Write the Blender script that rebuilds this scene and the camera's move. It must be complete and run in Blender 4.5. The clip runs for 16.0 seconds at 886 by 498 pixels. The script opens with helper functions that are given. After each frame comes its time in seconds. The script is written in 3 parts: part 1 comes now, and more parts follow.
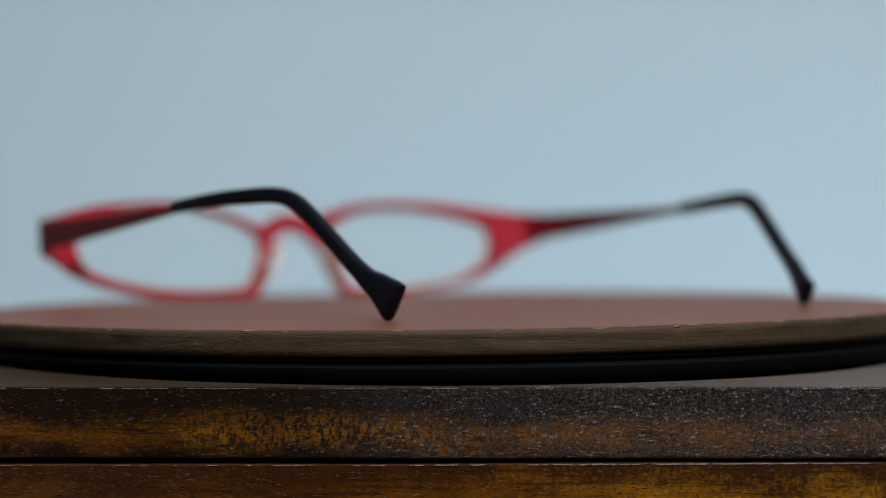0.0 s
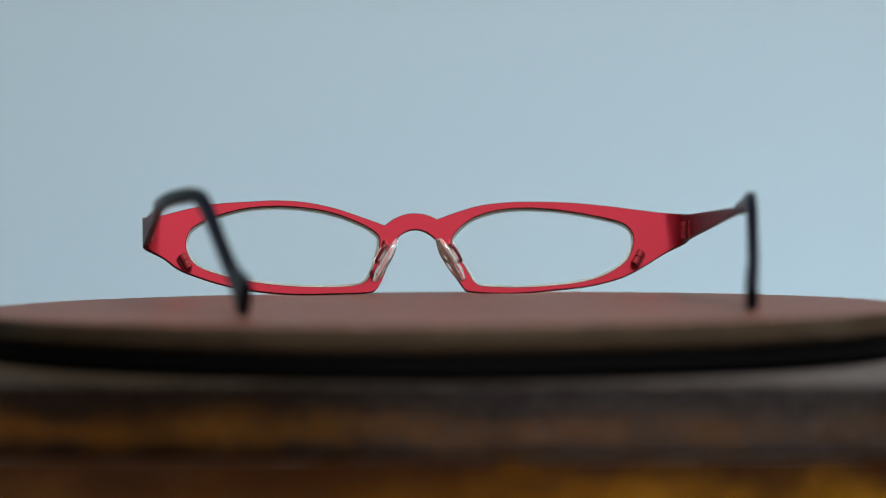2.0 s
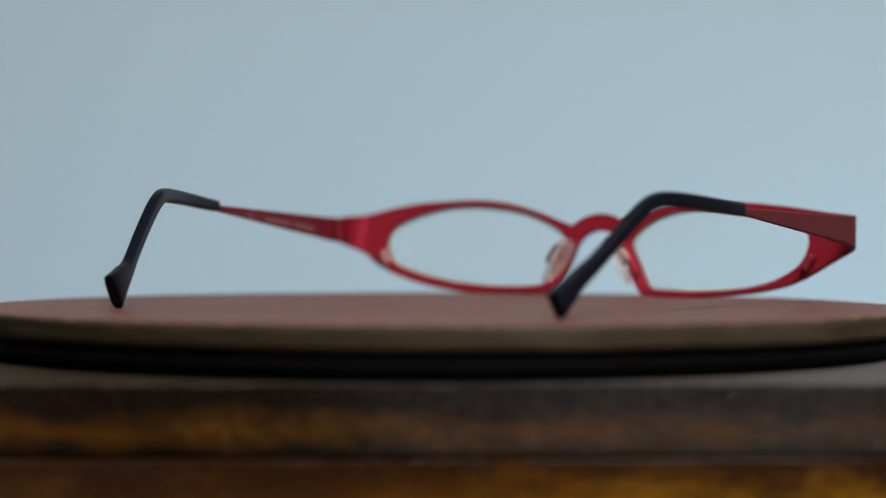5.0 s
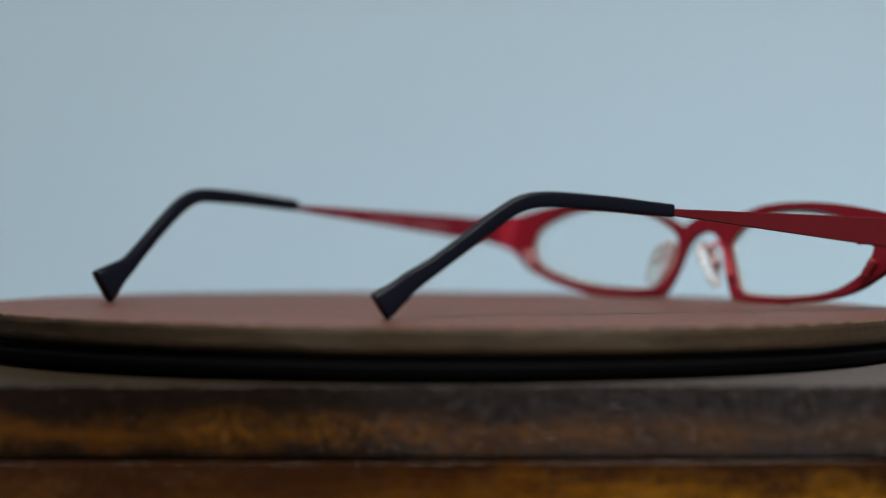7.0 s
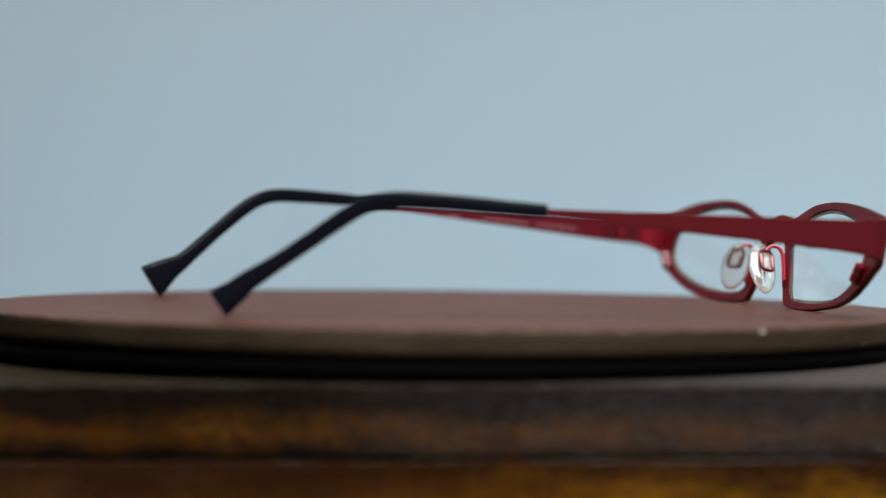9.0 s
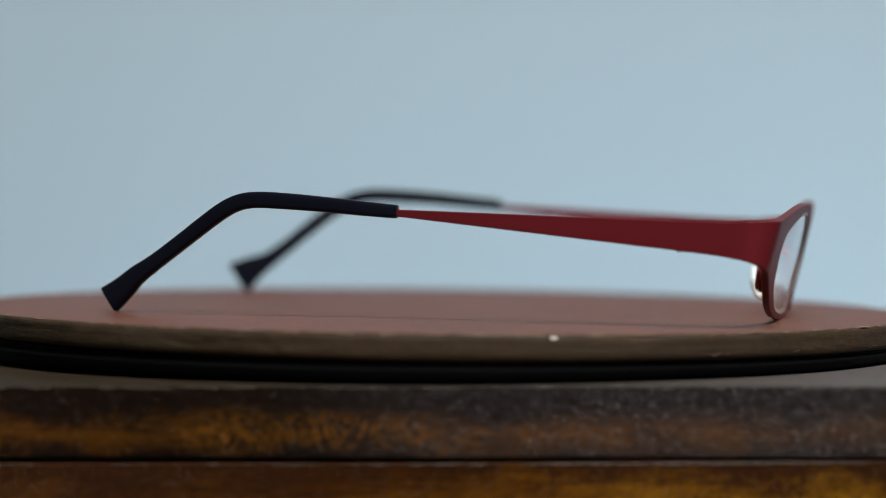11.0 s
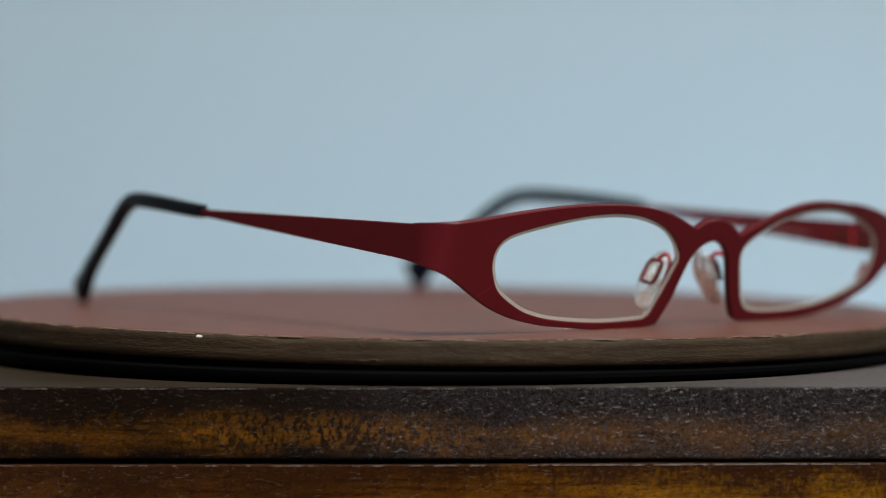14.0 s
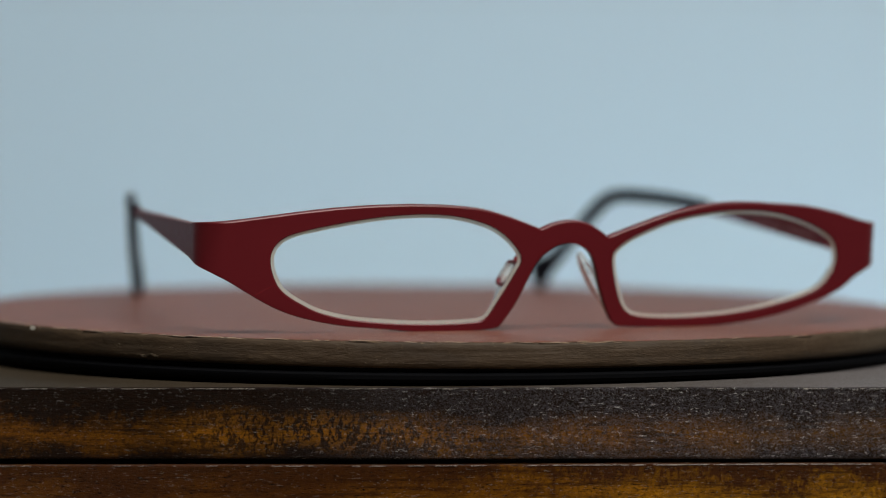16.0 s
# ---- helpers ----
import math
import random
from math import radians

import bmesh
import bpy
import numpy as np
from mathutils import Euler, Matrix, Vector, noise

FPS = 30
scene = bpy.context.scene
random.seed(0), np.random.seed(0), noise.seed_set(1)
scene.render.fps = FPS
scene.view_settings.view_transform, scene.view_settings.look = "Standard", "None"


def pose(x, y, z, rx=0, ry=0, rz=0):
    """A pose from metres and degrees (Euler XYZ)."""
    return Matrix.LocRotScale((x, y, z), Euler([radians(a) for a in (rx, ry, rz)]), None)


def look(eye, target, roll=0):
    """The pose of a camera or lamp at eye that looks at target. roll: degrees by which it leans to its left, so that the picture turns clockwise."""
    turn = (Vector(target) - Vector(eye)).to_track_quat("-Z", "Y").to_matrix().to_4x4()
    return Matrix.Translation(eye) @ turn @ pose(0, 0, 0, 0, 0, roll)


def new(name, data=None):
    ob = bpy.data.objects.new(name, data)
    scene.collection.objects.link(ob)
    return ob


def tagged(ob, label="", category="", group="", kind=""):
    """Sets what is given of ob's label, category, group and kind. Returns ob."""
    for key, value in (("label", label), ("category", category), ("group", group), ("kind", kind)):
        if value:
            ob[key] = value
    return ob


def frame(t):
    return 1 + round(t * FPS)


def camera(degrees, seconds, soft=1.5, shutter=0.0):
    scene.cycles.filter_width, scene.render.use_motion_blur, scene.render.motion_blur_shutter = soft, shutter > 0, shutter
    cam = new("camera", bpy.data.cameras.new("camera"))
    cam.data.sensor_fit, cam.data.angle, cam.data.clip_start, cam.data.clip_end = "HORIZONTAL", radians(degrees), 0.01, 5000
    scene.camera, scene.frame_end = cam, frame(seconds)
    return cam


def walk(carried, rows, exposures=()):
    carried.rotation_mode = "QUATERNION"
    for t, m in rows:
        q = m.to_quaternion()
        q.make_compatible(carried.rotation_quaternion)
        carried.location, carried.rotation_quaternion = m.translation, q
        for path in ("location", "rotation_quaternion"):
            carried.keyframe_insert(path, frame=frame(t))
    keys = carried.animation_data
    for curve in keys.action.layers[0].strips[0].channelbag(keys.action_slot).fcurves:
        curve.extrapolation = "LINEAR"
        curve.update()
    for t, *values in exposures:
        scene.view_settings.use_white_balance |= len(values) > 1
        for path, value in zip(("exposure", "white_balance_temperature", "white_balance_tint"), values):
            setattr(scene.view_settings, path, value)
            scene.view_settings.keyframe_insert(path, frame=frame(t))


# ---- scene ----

# All small sizes are in millimetres and pass through mm(). The turntable's axis is the world's z axis.
MM = 0.001
EYE_Z = 0.90          # height of the lens above the floor
REACH = 0.486         # lens to turntable axis

# ---- camera: on a tripod; moves of a few millimetres fit the view's focus breathing ----
cam = camera(21.96, 16.0, soft=0.9)
BREATHING = [(0, .8), (0.5, 2.3), (1.0, 4.6), (1.5, 6.5), (3.5, 6.5), (4.0, 5.4), (4.2, 5.4), (6.3, 6.5), (6.6, 5.6), (7.0, 3.1), (7.5, 3.1),
         (8.0, 3.8), (8.5, 5.0), (9.0, 4.2), (9.2, 4.2), (11.3, 1.6), (13.5, 1.6), (14.0, 0.1), (16.0, 0.0)]
FOCUS = [(0, .81), (0.5, .86), (1.0, 1.0), (1.5, 1.13), (3.5, 1.10), (4.0, .965), (4.2, .95), (6.3, 1.06), (6.6, 1.02), (7.0, .92), (7.5, .89),
         (8.0, 1.0), (8.5, 1.05), (9.0, .98), (9.2, .98), (11.3, .87), (13.5, .86), (14.0, .82), (16.0, .81)]
walk(cam, [(t, pose(0, -REACH - b * MM, EYE_Z, 88.685, 0.05, -0.031)) for t, b in BREATHING],
     [(0, 0.0), (1, 0.07), (3, 0.0), (4, -0.06), (6.5, -0.02), (7, -0.07), (9, -0.03), (11.5, 0.02), (12.5, 0.0), (14, 0.02), (16, 0.05)])
cam.data.dof.use_dof = True
cam.data.dof.aperture_fstop = 8.0

# ---- light: daylight from an unseen roof window, an added wall fill, closed room ----
world = bpy.data.worlds.new("sky")
scene.world = world
world.use_nodes = True
sky = world.node_tree.nodes.new("ShaderNodeTexSky")
sky.sky_type, sky.sun_disc, sky.sun_elevation, sky.sun_rotation = "NISHITA", False, radians(35), radians(120)
world.node_tree.links.new(sky.outputs[0], world.node_tree.nodes["Background"].inputs[0])
world.node_tree.nodes["Background"].inputs[1].default_value = 0.1
scene.view_settings.exposure = 0.0


def area_lamp(name, where, target, size, power, colour, spread=180):
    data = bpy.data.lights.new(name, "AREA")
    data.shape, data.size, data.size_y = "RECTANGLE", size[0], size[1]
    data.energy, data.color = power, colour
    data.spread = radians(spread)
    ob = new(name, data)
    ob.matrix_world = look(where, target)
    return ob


area_lamp("roof_window_daylight", (0.40, -0.88, 2.32), (0.35, -0.7, 0.0), (1.0, 0.8), 58, (0.985, 0.99, 0.935))
# added blue fill, out of view, that brightens the lower back wall
area_lamp("low_wall_fill", (1.74, 0.68, 0.40), (-0.45, 1.0, 0.50), (0.5, 0.4), 6.7, (0.63, 0.85, 1.0), 62)


# ---- materials ----
def material(name, rough=0.5, metallic=0.0, colour=(0.5, 0.5, 0.5)):
    m = bpy.data.materials.new(name)
    m.use_nodes = True
    b = m.node_tree.nodes["Principled BSDF"]
    b.inputs["Roughness"].default_value = rough
    b.inputs["Metallic"].default_value = metallic
    b.inputs["Base Color"].default_value = (*colour, 1)
    return m, m.node_tree, b


def coords(nt, scale=(1, 1, 1), rot=(0, 0, 0)):
    c, mp = nt.nodes.new("ShaderNodeTexCoord"), nt.nodes.new("ShaderNodeMapping")
    mp.inputs["Scale"].default_value, mp.inputs["Rotation"].default_value = scale, rot
    nt.links.new(c.outputs["Object"], mp.inputs["Vector"])
    return mp.outputs[0]


def noise_tex(nt, vec, scale, detail=4.0, rough=0.55, distort=0.0):
    n = nt.nodes.new("ShaderNodeTexNoise")
    n.inputs["Scale"].default_value, n.inputs["Detail"].default_value = scale, detail
    n.inputs["Roughness"].default_value, n.inputs["Distortion"].default_value = rough, distort
    nt.links.new(vec, n.inputs["Vector"])
    return n.outputs["Fac"]


def ramp(nt, fac, stops):
    r = nt.nodes.new("ShaderNodeValToRGB")
    while len(r.color_ramp.elements) < len(stops):
        r.color_ramp.elements.new(0.5)
    for e, (p, c) in zip(r.color_ramp.elements, stops):
        e.position, e.color = p, (*c, 1) if len(c) == 3 else c
    nt.links.new(fac, r.inputs[0])
    return r.outputs[0]


def mix(nt, fac, a, b, blend="MIX"):
    x = nt.nodes.new("ShaderNodeMix")
    x.data_type, x.blend_type = "RGBA", blend
    for sock, val in ((x.inputs[0], fac), (x.inputs[6], a), (x.inputs[7], b)):
        if isinstance(val, (int, float)):
            sock.default_value = val
        elif isinstance(val, tuple):
            sock.default_value = (*val, 1)
        else:
            nt.links.new(val, sock)
    return x.outputs[2]


def bump(nt, b, height, strength, dist=0.0002):
    n = nt.nodes.new("ShaderNodeBump")
    n.inputs["Strength"].default_value, n.inputs["Distance"].default_value = strength, dist
    nt.links.new(height, n.inputs["Height"])
    nt.links.new(n.outputs[0], b.inputs["Normal"])


def painted(name, dark, light, rough, grain=900.0, strength=0.08, coat=0.0, gloss=0.5, metal=0.0):
    m, nt, b = material(name, rough, metal)
    v = coords(nt)
    big, fine = noise_tex(nt, v, 45, 3), noise_tex(nt, v, grain, 3)
    nt.links.new(mix(nt, big, dark, light), b.inputs["Base Color"])
    r = nt.nodes.new("ShaderNodeMapRange")
    r.inputs["To Min"].default_value, r.inputs["To Max"].default_value = rough - 0.06, rough + 0.08
    nt.links.new(fine, r.inputs[0])
    nt.links.new(r.outputs[0], b.inputs["Roughness"])
    b.inputs["Coat Weight"].default_value = coat
    b.inputs["Specular IOR Level"].default_value = gloss
    bump(nt, b, fine, strength, 0.00008)
    return m


# one red lacquer in three tones: its light and shade are in the colours
M_OUT = painted("red_lacquer_shaded", (0.128, 0.0125, 0.018), (0.165, 0.0155, 0.023), 0.46, gloss=0.12, metal=0.45)
M_IN = painted("red_lacquer_lit", (0.295, 0.013, 0.029), (0.35, 0.017, 0.037), 0.47, gloss=0.25, metal=0.5)
M_INNER = painted("red_lacquer", (0.125, 0.007, 0.018), (0.165, 0.009, 0.024), 0.36, gloss=0.3, metal=0.15)
M_LOCK = painted("glossy_red_metal", (0.20, 0.010, 0.018), (0.26, 0.014, 0.024), 0.25, gloss=0.7)
M_EDGE = painted("dark_red_edge", (0.075, 0.007, 0.009), (0.105, 0.009, 0.012), 0.40, gloss=0.28)
M_WIRE = painted("red_wire", (0.42, 0.02, 0.04), (0.5, 0.03, 0.05), 0.25, coat=0.4)
M_RING = painted("dark_red_metal", (0.10, 0.008, 0.014), (0.14, 0.010, 0.018), 0.28, gloss=0.6, metal=0.3)
M_TIP = painted("black_rubber", (0.0035, 0.0045, 0.0095), (0.0055, 0.0065, 0.0135), 0.32, 1500, 0.06)
M_RIM = painted("ivory_lens_edge", (0.50, 0.485, 0.43), (0.60, 0.58, 0.52), 0.4)
M_RIM.node_tree.nodes["Principled BSDF"].inputs["Transmission Weight"].default_value = 0.4
M_RIM.node_tree.nodes["Principled BSDF"].inputs["IOR"].default_value = 1.2
M_FROST = painted("frosted_glass_edge", (0.72, 0.72, 0.68), (0.80, 0.80, 0.76), 0.35)
M_FROST.node_tree.nodes["Principled BSDF"].inputs["Transmission Weight"].default_value = 0.92
M_FROST.node_tree.nodes["Principled BSDF"].inputs["IOR"].default_value = 1.1
M_BLACK = painted("black_plastic", (0.0015, 0.0015, 0.002), (0.003, 0.003, 0.0035), 0.6, 700, 0.1)
M_BLACK.node_tree.nodes["Principled BSDF"].inputs["Specular IOR Level"].default_value = 0.03
M_TIP.node_tree.nodes["Principled BSDF"].inputs["Specular IOR Level"].default_value = 0.12
M_SPLIT = painted("split_wood", (0.055, 0.022, 0.017), (0.075, 0.032, 0.024), 0.7)
M_PRINT = painted("pale_print", (0.25, 0.10, 0.115), (0.30, 0.13, 0.14), 0.5)
M_SLIVER = painted("pale_rim_sliver", (0.16, 0.10, 0.06), (0.26, 0.18, 0.12), 0.45)
M_FIBRE = painted("raw_wood_fibre", (0.11, 0.075, 0.048), (0.17, 0.12, 0.08), 0.6)
M_FLECK = painted("white_paint", (0.7, 0.68, 0.6), (0.8, 0.78, 0.7), 0.5)

M_GLASS, nt, b = material("lens_glass", 0.0, 0, (1.0, 1.0, 0.99))
b.inputs["Transmission Weight"].default_value, b.inputs["IOR"].default_value = 1.0, 1.15     # coated: hardly any reflex
M_PAD, nt, b = material("clear_silicone", 0.03, 0, (0.95, 0.96, 0.94))
b.inputs["Transmission Weight"].default_value, b.inputs["IOR"].default_value = 0.85, 1.15
b.inputs["Coat Weight"].default_value, b.inputs["Coat Roughness"].default_value = 1.0, 0.06
bump(nt, b, noise_tex(nt, coords(nt), 320, 2), 0.4, 0.0003)

# board top: worn red-brown paint over wood grain
M_TOP, nt, b = material("worn_red_brown_paint", 0.5)
v = coords(nt, (1, 5, 1))
grain, blot, fine = noise_tex(nt, v, 90, 6, 0.6, 0.6), noise_tex(nt, coords(nt), 28, 4), noise_tex(nt, coords(nt), 1500, 4)
c = mix(nt, blot, (0.102, 0.032, 0.020), (0.155, 0.053, 0.034))
c = mix(nt, ramp(nt, grain, [(0.42, (0, 0, 0)), (0.62, (0.55, 0.55, 0.55))]), c, (0.06, 0.022, 0.016))
# pale flecks put the surface's fine glints into the colour
c = mix(nt, ramp(nt, fine, [(0.58, (0, 0, 0)), (0.67, (0.85, 0.85, 0.85))]), c, (0.24, 0.15, 0.125))
nt.links.new(c, b.inputs["Base Color"])
nt.links.new(ramp(nt, fine, [(0.2, (0.36, 0.36, 0.36)), (0.8, (0.56, 0.56, 0.56))]), b.inputs["Roughness"])
b.inputs["Specular IOR Level"].default_value = 0.2
bump(nt, b, mix(nt, 0.5, grain, fine), 0.9, 0.0004)

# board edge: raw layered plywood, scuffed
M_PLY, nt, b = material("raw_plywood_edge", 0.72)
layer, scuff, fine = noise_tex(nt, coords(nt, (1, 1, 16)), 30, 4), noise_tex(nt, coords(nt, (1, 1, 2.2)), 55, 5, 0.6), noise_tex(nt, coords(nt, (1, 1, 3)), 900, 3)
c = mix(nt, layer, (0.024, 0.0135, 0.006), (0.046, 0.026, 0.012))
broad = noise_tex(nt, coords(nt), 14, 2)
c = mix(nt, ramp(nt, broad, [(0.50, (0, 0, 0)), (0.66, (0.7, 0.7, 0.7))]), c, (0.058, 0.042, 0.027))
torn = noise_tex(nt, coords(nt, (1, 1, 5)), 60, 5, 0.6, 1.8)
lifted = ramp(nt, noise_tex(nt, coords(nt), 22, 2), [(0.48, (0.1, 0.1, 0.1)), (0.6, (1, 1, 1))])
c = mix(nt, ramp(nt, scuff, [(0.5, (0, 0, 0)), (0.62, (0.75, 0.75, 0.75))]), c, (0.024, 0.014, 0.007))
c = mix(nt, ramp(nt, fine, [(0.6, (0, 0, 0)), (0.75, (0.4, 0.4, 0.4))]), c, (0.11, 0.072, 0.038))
nt.links.new(c, b.inputs["Base Color"])
b.inputs["Specular IOR Level"].default_value = 0.3
bump(nt, b, mix(nt, 0.2, mix(nt, lifted, layer, torn), fine), 0.5, 0.0010)


def stained_wood(name, ambers, dark, shift, band, spread, curls, sheen_at):
    """Dark lacquered wood: a band of amber that fades to near-black above and below, curled in places, open pores along
    the grain.
    band: height of its middle, half width. spread, curls and the last list: how strong amber, curl and painted grey
    sheen are along x, from -80 to 80 mm."""
    m, nt, b = material(name, 0.3)
    place = nt.nodes.new("ShaderNodeMapping")
    place.inputs["Location"].default_value = shift
    nt.links.new(coords(nt), place.inputs["Vector"])
    sep = nt.nodes.new("ShaderNodeSeparateXYZ")
    nt.links.new(coords(nt), sep.inputs[0])

    def at(scale, turn=0.0):
        mp = nt.nodes.new("ShaderNodeMapping")
        mp.inputs["Scale"].default_value, mp.inputs["Rotation"].default_value = scale, (0, turn, 0)
        nt.links.new(place.outputs[0], mp.inputs["Vector"])
        return mp.outputs[0]

    def math_node(op, a, b2):
        x = nt.nodes.new("ShaderNodeMath")
        x.operation = op
        for sock, val in zip(x.inputs, (a, b2)):
            if isinstance(val, (int, float)):
                sock.default_value = val
            else:
                nt.links.new(val, sock)
        return x.outputs[0]
    wide = noise_tex(nt, at((1, 1, 1)), 30, 3, 0.55)
    drift = math_node("ADD", sep.outputs[0], math_node("MULTIPLY", math_node("SUBTRACT", wide, 0.5), 0.030))
    along = math_node("MULTIPLY", math_node("ADD", drift, 0.080), 6.25)

    def profile(amounts):
        n = len(amounts) - 1
        return ramp(nt, along, [(i / n, (v, v, v)) for i, v in enumerate(amounts)])
    cloud = noise_tex(nt, at((0.7, 1, 1.3)), 60, 6, 0.65, 0.6)
    streak = noise_tex(nt, at((1, 1, 14)), 70, 6, 0.7, 0.3)
    curl = noise_tex(nt, at((2.0, 1, 1.1), 0.6), 620, 4, 0.7, 0.5)
    ripple = noise_tex(nt, at((1.2, 1, 1.6)), 1700, 3, 0.65, 0.8)
    pore = noise_tex(nt, at((1, 1, 9)), 800, 2, 0.5)
    glint = noise_tex(nt, at((1, 1, 20)), 700, 2, 0.55)
    fine_grain = noise_tex(nt, at((1, 1, 1.5)), 4600, 3, 0.75)
    # amber is strongest at the band's middle height, near-black away from it
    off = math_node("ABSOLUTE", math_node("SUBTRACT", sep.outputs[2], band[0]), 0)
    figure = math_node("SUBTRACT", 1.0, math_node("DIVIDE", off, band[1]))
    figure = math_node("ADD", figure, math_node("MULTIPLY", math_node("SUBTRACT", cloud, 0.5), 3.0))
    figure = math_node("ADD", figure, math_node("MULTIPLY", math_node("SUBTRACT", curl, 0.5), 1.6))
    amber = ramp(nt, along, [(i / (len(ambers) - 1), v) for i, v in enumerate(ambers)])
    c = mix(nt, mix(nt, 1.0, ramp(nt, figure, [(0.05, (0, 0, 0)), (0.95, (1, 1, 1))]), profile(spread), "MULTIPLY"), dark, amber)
    c = mix(nt, ramp(nt, streak, [(0.50, (0, 0, 0)), (0.62, (0.8, 0.8, 0.8))]), c, tuple(0.6 * v for v in dark))
    veins = mix(nt, 1.0, ramp(nt, curl, [(0.47, (0, 0, 0)), (0.535, (0.95, 0.95, 0.95))]), profile(curls), "MULTIPLY")
    c = mix(nt, veins, c, tuple(0.7 * v for v in dark))
    c = mix(nt, ramp(nt, ripple, [(0.50, (0, 0, 0)), (0.60, (0.55, 0.55, 0.55))]), c, dark)
    # grey sheen, stronger to the right, put into the colour as fine mottling
    worn = profile(sheen_at)
    haze = mix(nt, 1.0, ramp(nt, fine_grain, [(0.52, (0, 0, 0)), (0.57, (0.95, 0.95, 0.95))]), worn, "MULTIPLY")
    c = mix(nt, haze, c, (0.092, 0.086, 0.098))
    c = mix(nt, ramp(nt, pore, [(0.33, (0.95, 0.95, 0.95)), (0.38, (0, 0, 0))]), c, (0.003, 0.0025, 0.002))
    # white dashes paint the lacquer's glints into the base colour
    glints = mix(nt, 1.0, ramp(nt, glint, [(0.69, (0, 0, 0)), (0.705, (1, 1, 1))]), mix(nt, 0.7, (0.55, 0.55, 0.55), worn), "MULTIPLY")
    c = mix(nt, glints, c, (0.75, 0.72, 0.70))
    nt.links.new(c, b.inputs["Base Color"])
    nt.links.new(ramp(nt, wide, [(0.35, (0.28, 0.28, 0.28)), (0.65, (0.5, 0.5, 0.5))]), b.inputs["Roughness"])
    bump(nt, b, mix(nt, 0.5, pore, mix(nt, 0.5, curl, fine_grain)), 0.5, 0.0004)
    b.inputs["Specular IOR Level"].default_value = 0.05
    return m


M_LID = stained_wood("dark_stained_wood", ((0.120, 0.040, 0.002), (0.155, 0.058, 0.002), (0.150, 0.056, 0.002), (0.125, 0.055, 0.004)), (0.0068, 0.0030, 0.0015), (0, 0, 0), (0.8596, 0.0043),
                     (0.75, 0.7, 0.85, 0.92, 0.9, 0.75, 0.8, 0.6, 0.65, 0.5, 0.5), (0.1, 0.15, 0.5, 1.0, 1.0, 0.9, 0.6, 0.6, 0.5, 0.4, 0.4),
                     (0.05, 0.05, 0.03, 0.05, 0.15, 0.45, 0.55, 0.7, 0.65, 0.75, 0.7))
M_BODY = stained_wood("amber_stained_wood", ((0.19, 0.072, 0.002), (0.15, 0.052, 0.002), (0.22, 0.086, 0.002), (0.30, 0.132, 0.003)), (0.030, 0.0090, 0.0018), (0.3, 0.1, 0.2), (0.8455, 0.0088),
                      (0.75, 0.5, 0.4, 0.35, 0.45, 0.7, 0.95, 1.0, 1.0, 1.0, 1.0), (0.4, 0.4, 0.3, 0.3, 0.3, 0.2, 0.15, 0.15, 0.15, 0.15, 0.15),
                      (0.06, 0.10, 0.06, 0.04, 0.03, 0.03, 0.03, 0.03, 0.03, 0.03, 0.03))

# lid's top: a dusty film, greyer to the right where a sheen is painted in
M_LID_TOP, nt, b = material("dusty_wood_with_sheen", 0.5)
fine, broad = noise_tex(nt, coords(nt), 2600, 4, 0.7), noise_tex(nt, coords(nt), 40, 4)
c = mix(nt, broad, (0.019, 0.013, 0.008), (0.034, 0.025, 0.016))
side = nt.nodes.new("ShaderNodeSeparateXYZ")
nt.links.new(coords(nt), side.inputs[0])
sheen_ramp = nt.nodes.new("ShaderNodeMapRange")
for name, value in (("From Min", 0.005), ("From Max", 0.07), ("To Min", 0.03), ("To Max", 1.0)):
    sheen_ramp.inputs[name].default_value = value
nt.links.new(side.outputs[0], sheen_ramp.inputs["Value"])
film = mix(nt, 1.0, ramp(nt, fine, [(0.42, (0.25, 0.25, 0.25)), (0.62, (0.9, 0.9, 0.9))]), sheen_ramp.outputs[0], "MULTIPLY")
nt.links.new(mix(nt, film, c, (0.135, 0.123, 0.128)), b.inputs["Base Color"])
b.inputs["Specular IOR Level"].default_value = 0.03
bump(nt, b, fine, 0.4, 0.0002)
# pale colour for the glints painted along the box's front edges
M_EDGE_GLINT = painted("painted_edge_glint", (0.30, 0.25, 0.22), (0.48, 0.43, 0.40), 0.35, gloss=0.6)

M_WALL, nt, b = material("pale_blue_wall_paint", 0.85)
nt.links.new(mix(nt, noise_tex(nt, coords(nt), 2.0, 3), (0.515, 0.65, 0.755), (0.55, 0.68, 0.78)), b.inputs["Base Color"])
bump(nt, b, noise_tex(nt, coords(nt), 140, 3), 0.15, 0.001)
# dim paint: the added walls out of view must throw little light back
M_DIM, nt, b = material("brown_grey_wall_paint", 0.9)
nt.links.new(mix(nt, noise_tex(nt, coords(nt), 3.0, 3), (0.20, 0.19, 0.17), (0.26, 0.25, 0.22)), b.inputs["Base Color"])
M_FLOOR, nt, b = material("grey_floor", 0.6)
nt.links.new(mix(nt, noise_tex(nt, coords(nt, (1, 6, 1)), 5.0, 5), (0.16, 0.12, 0.09), (0.24, 0.18, 0.13)), b.inputs["Base Color"])
M_TABLE, nt, b = material("brown_table_wood", 0.4)
nt.links.new(mix(nt, noise_tex(nt, coords(nt, (1, 9, 1)), 12.0, 5), (0.10, 0.055, 0.03), (0.17, 0.10, 0.055)), b.inputs["Base Color"])


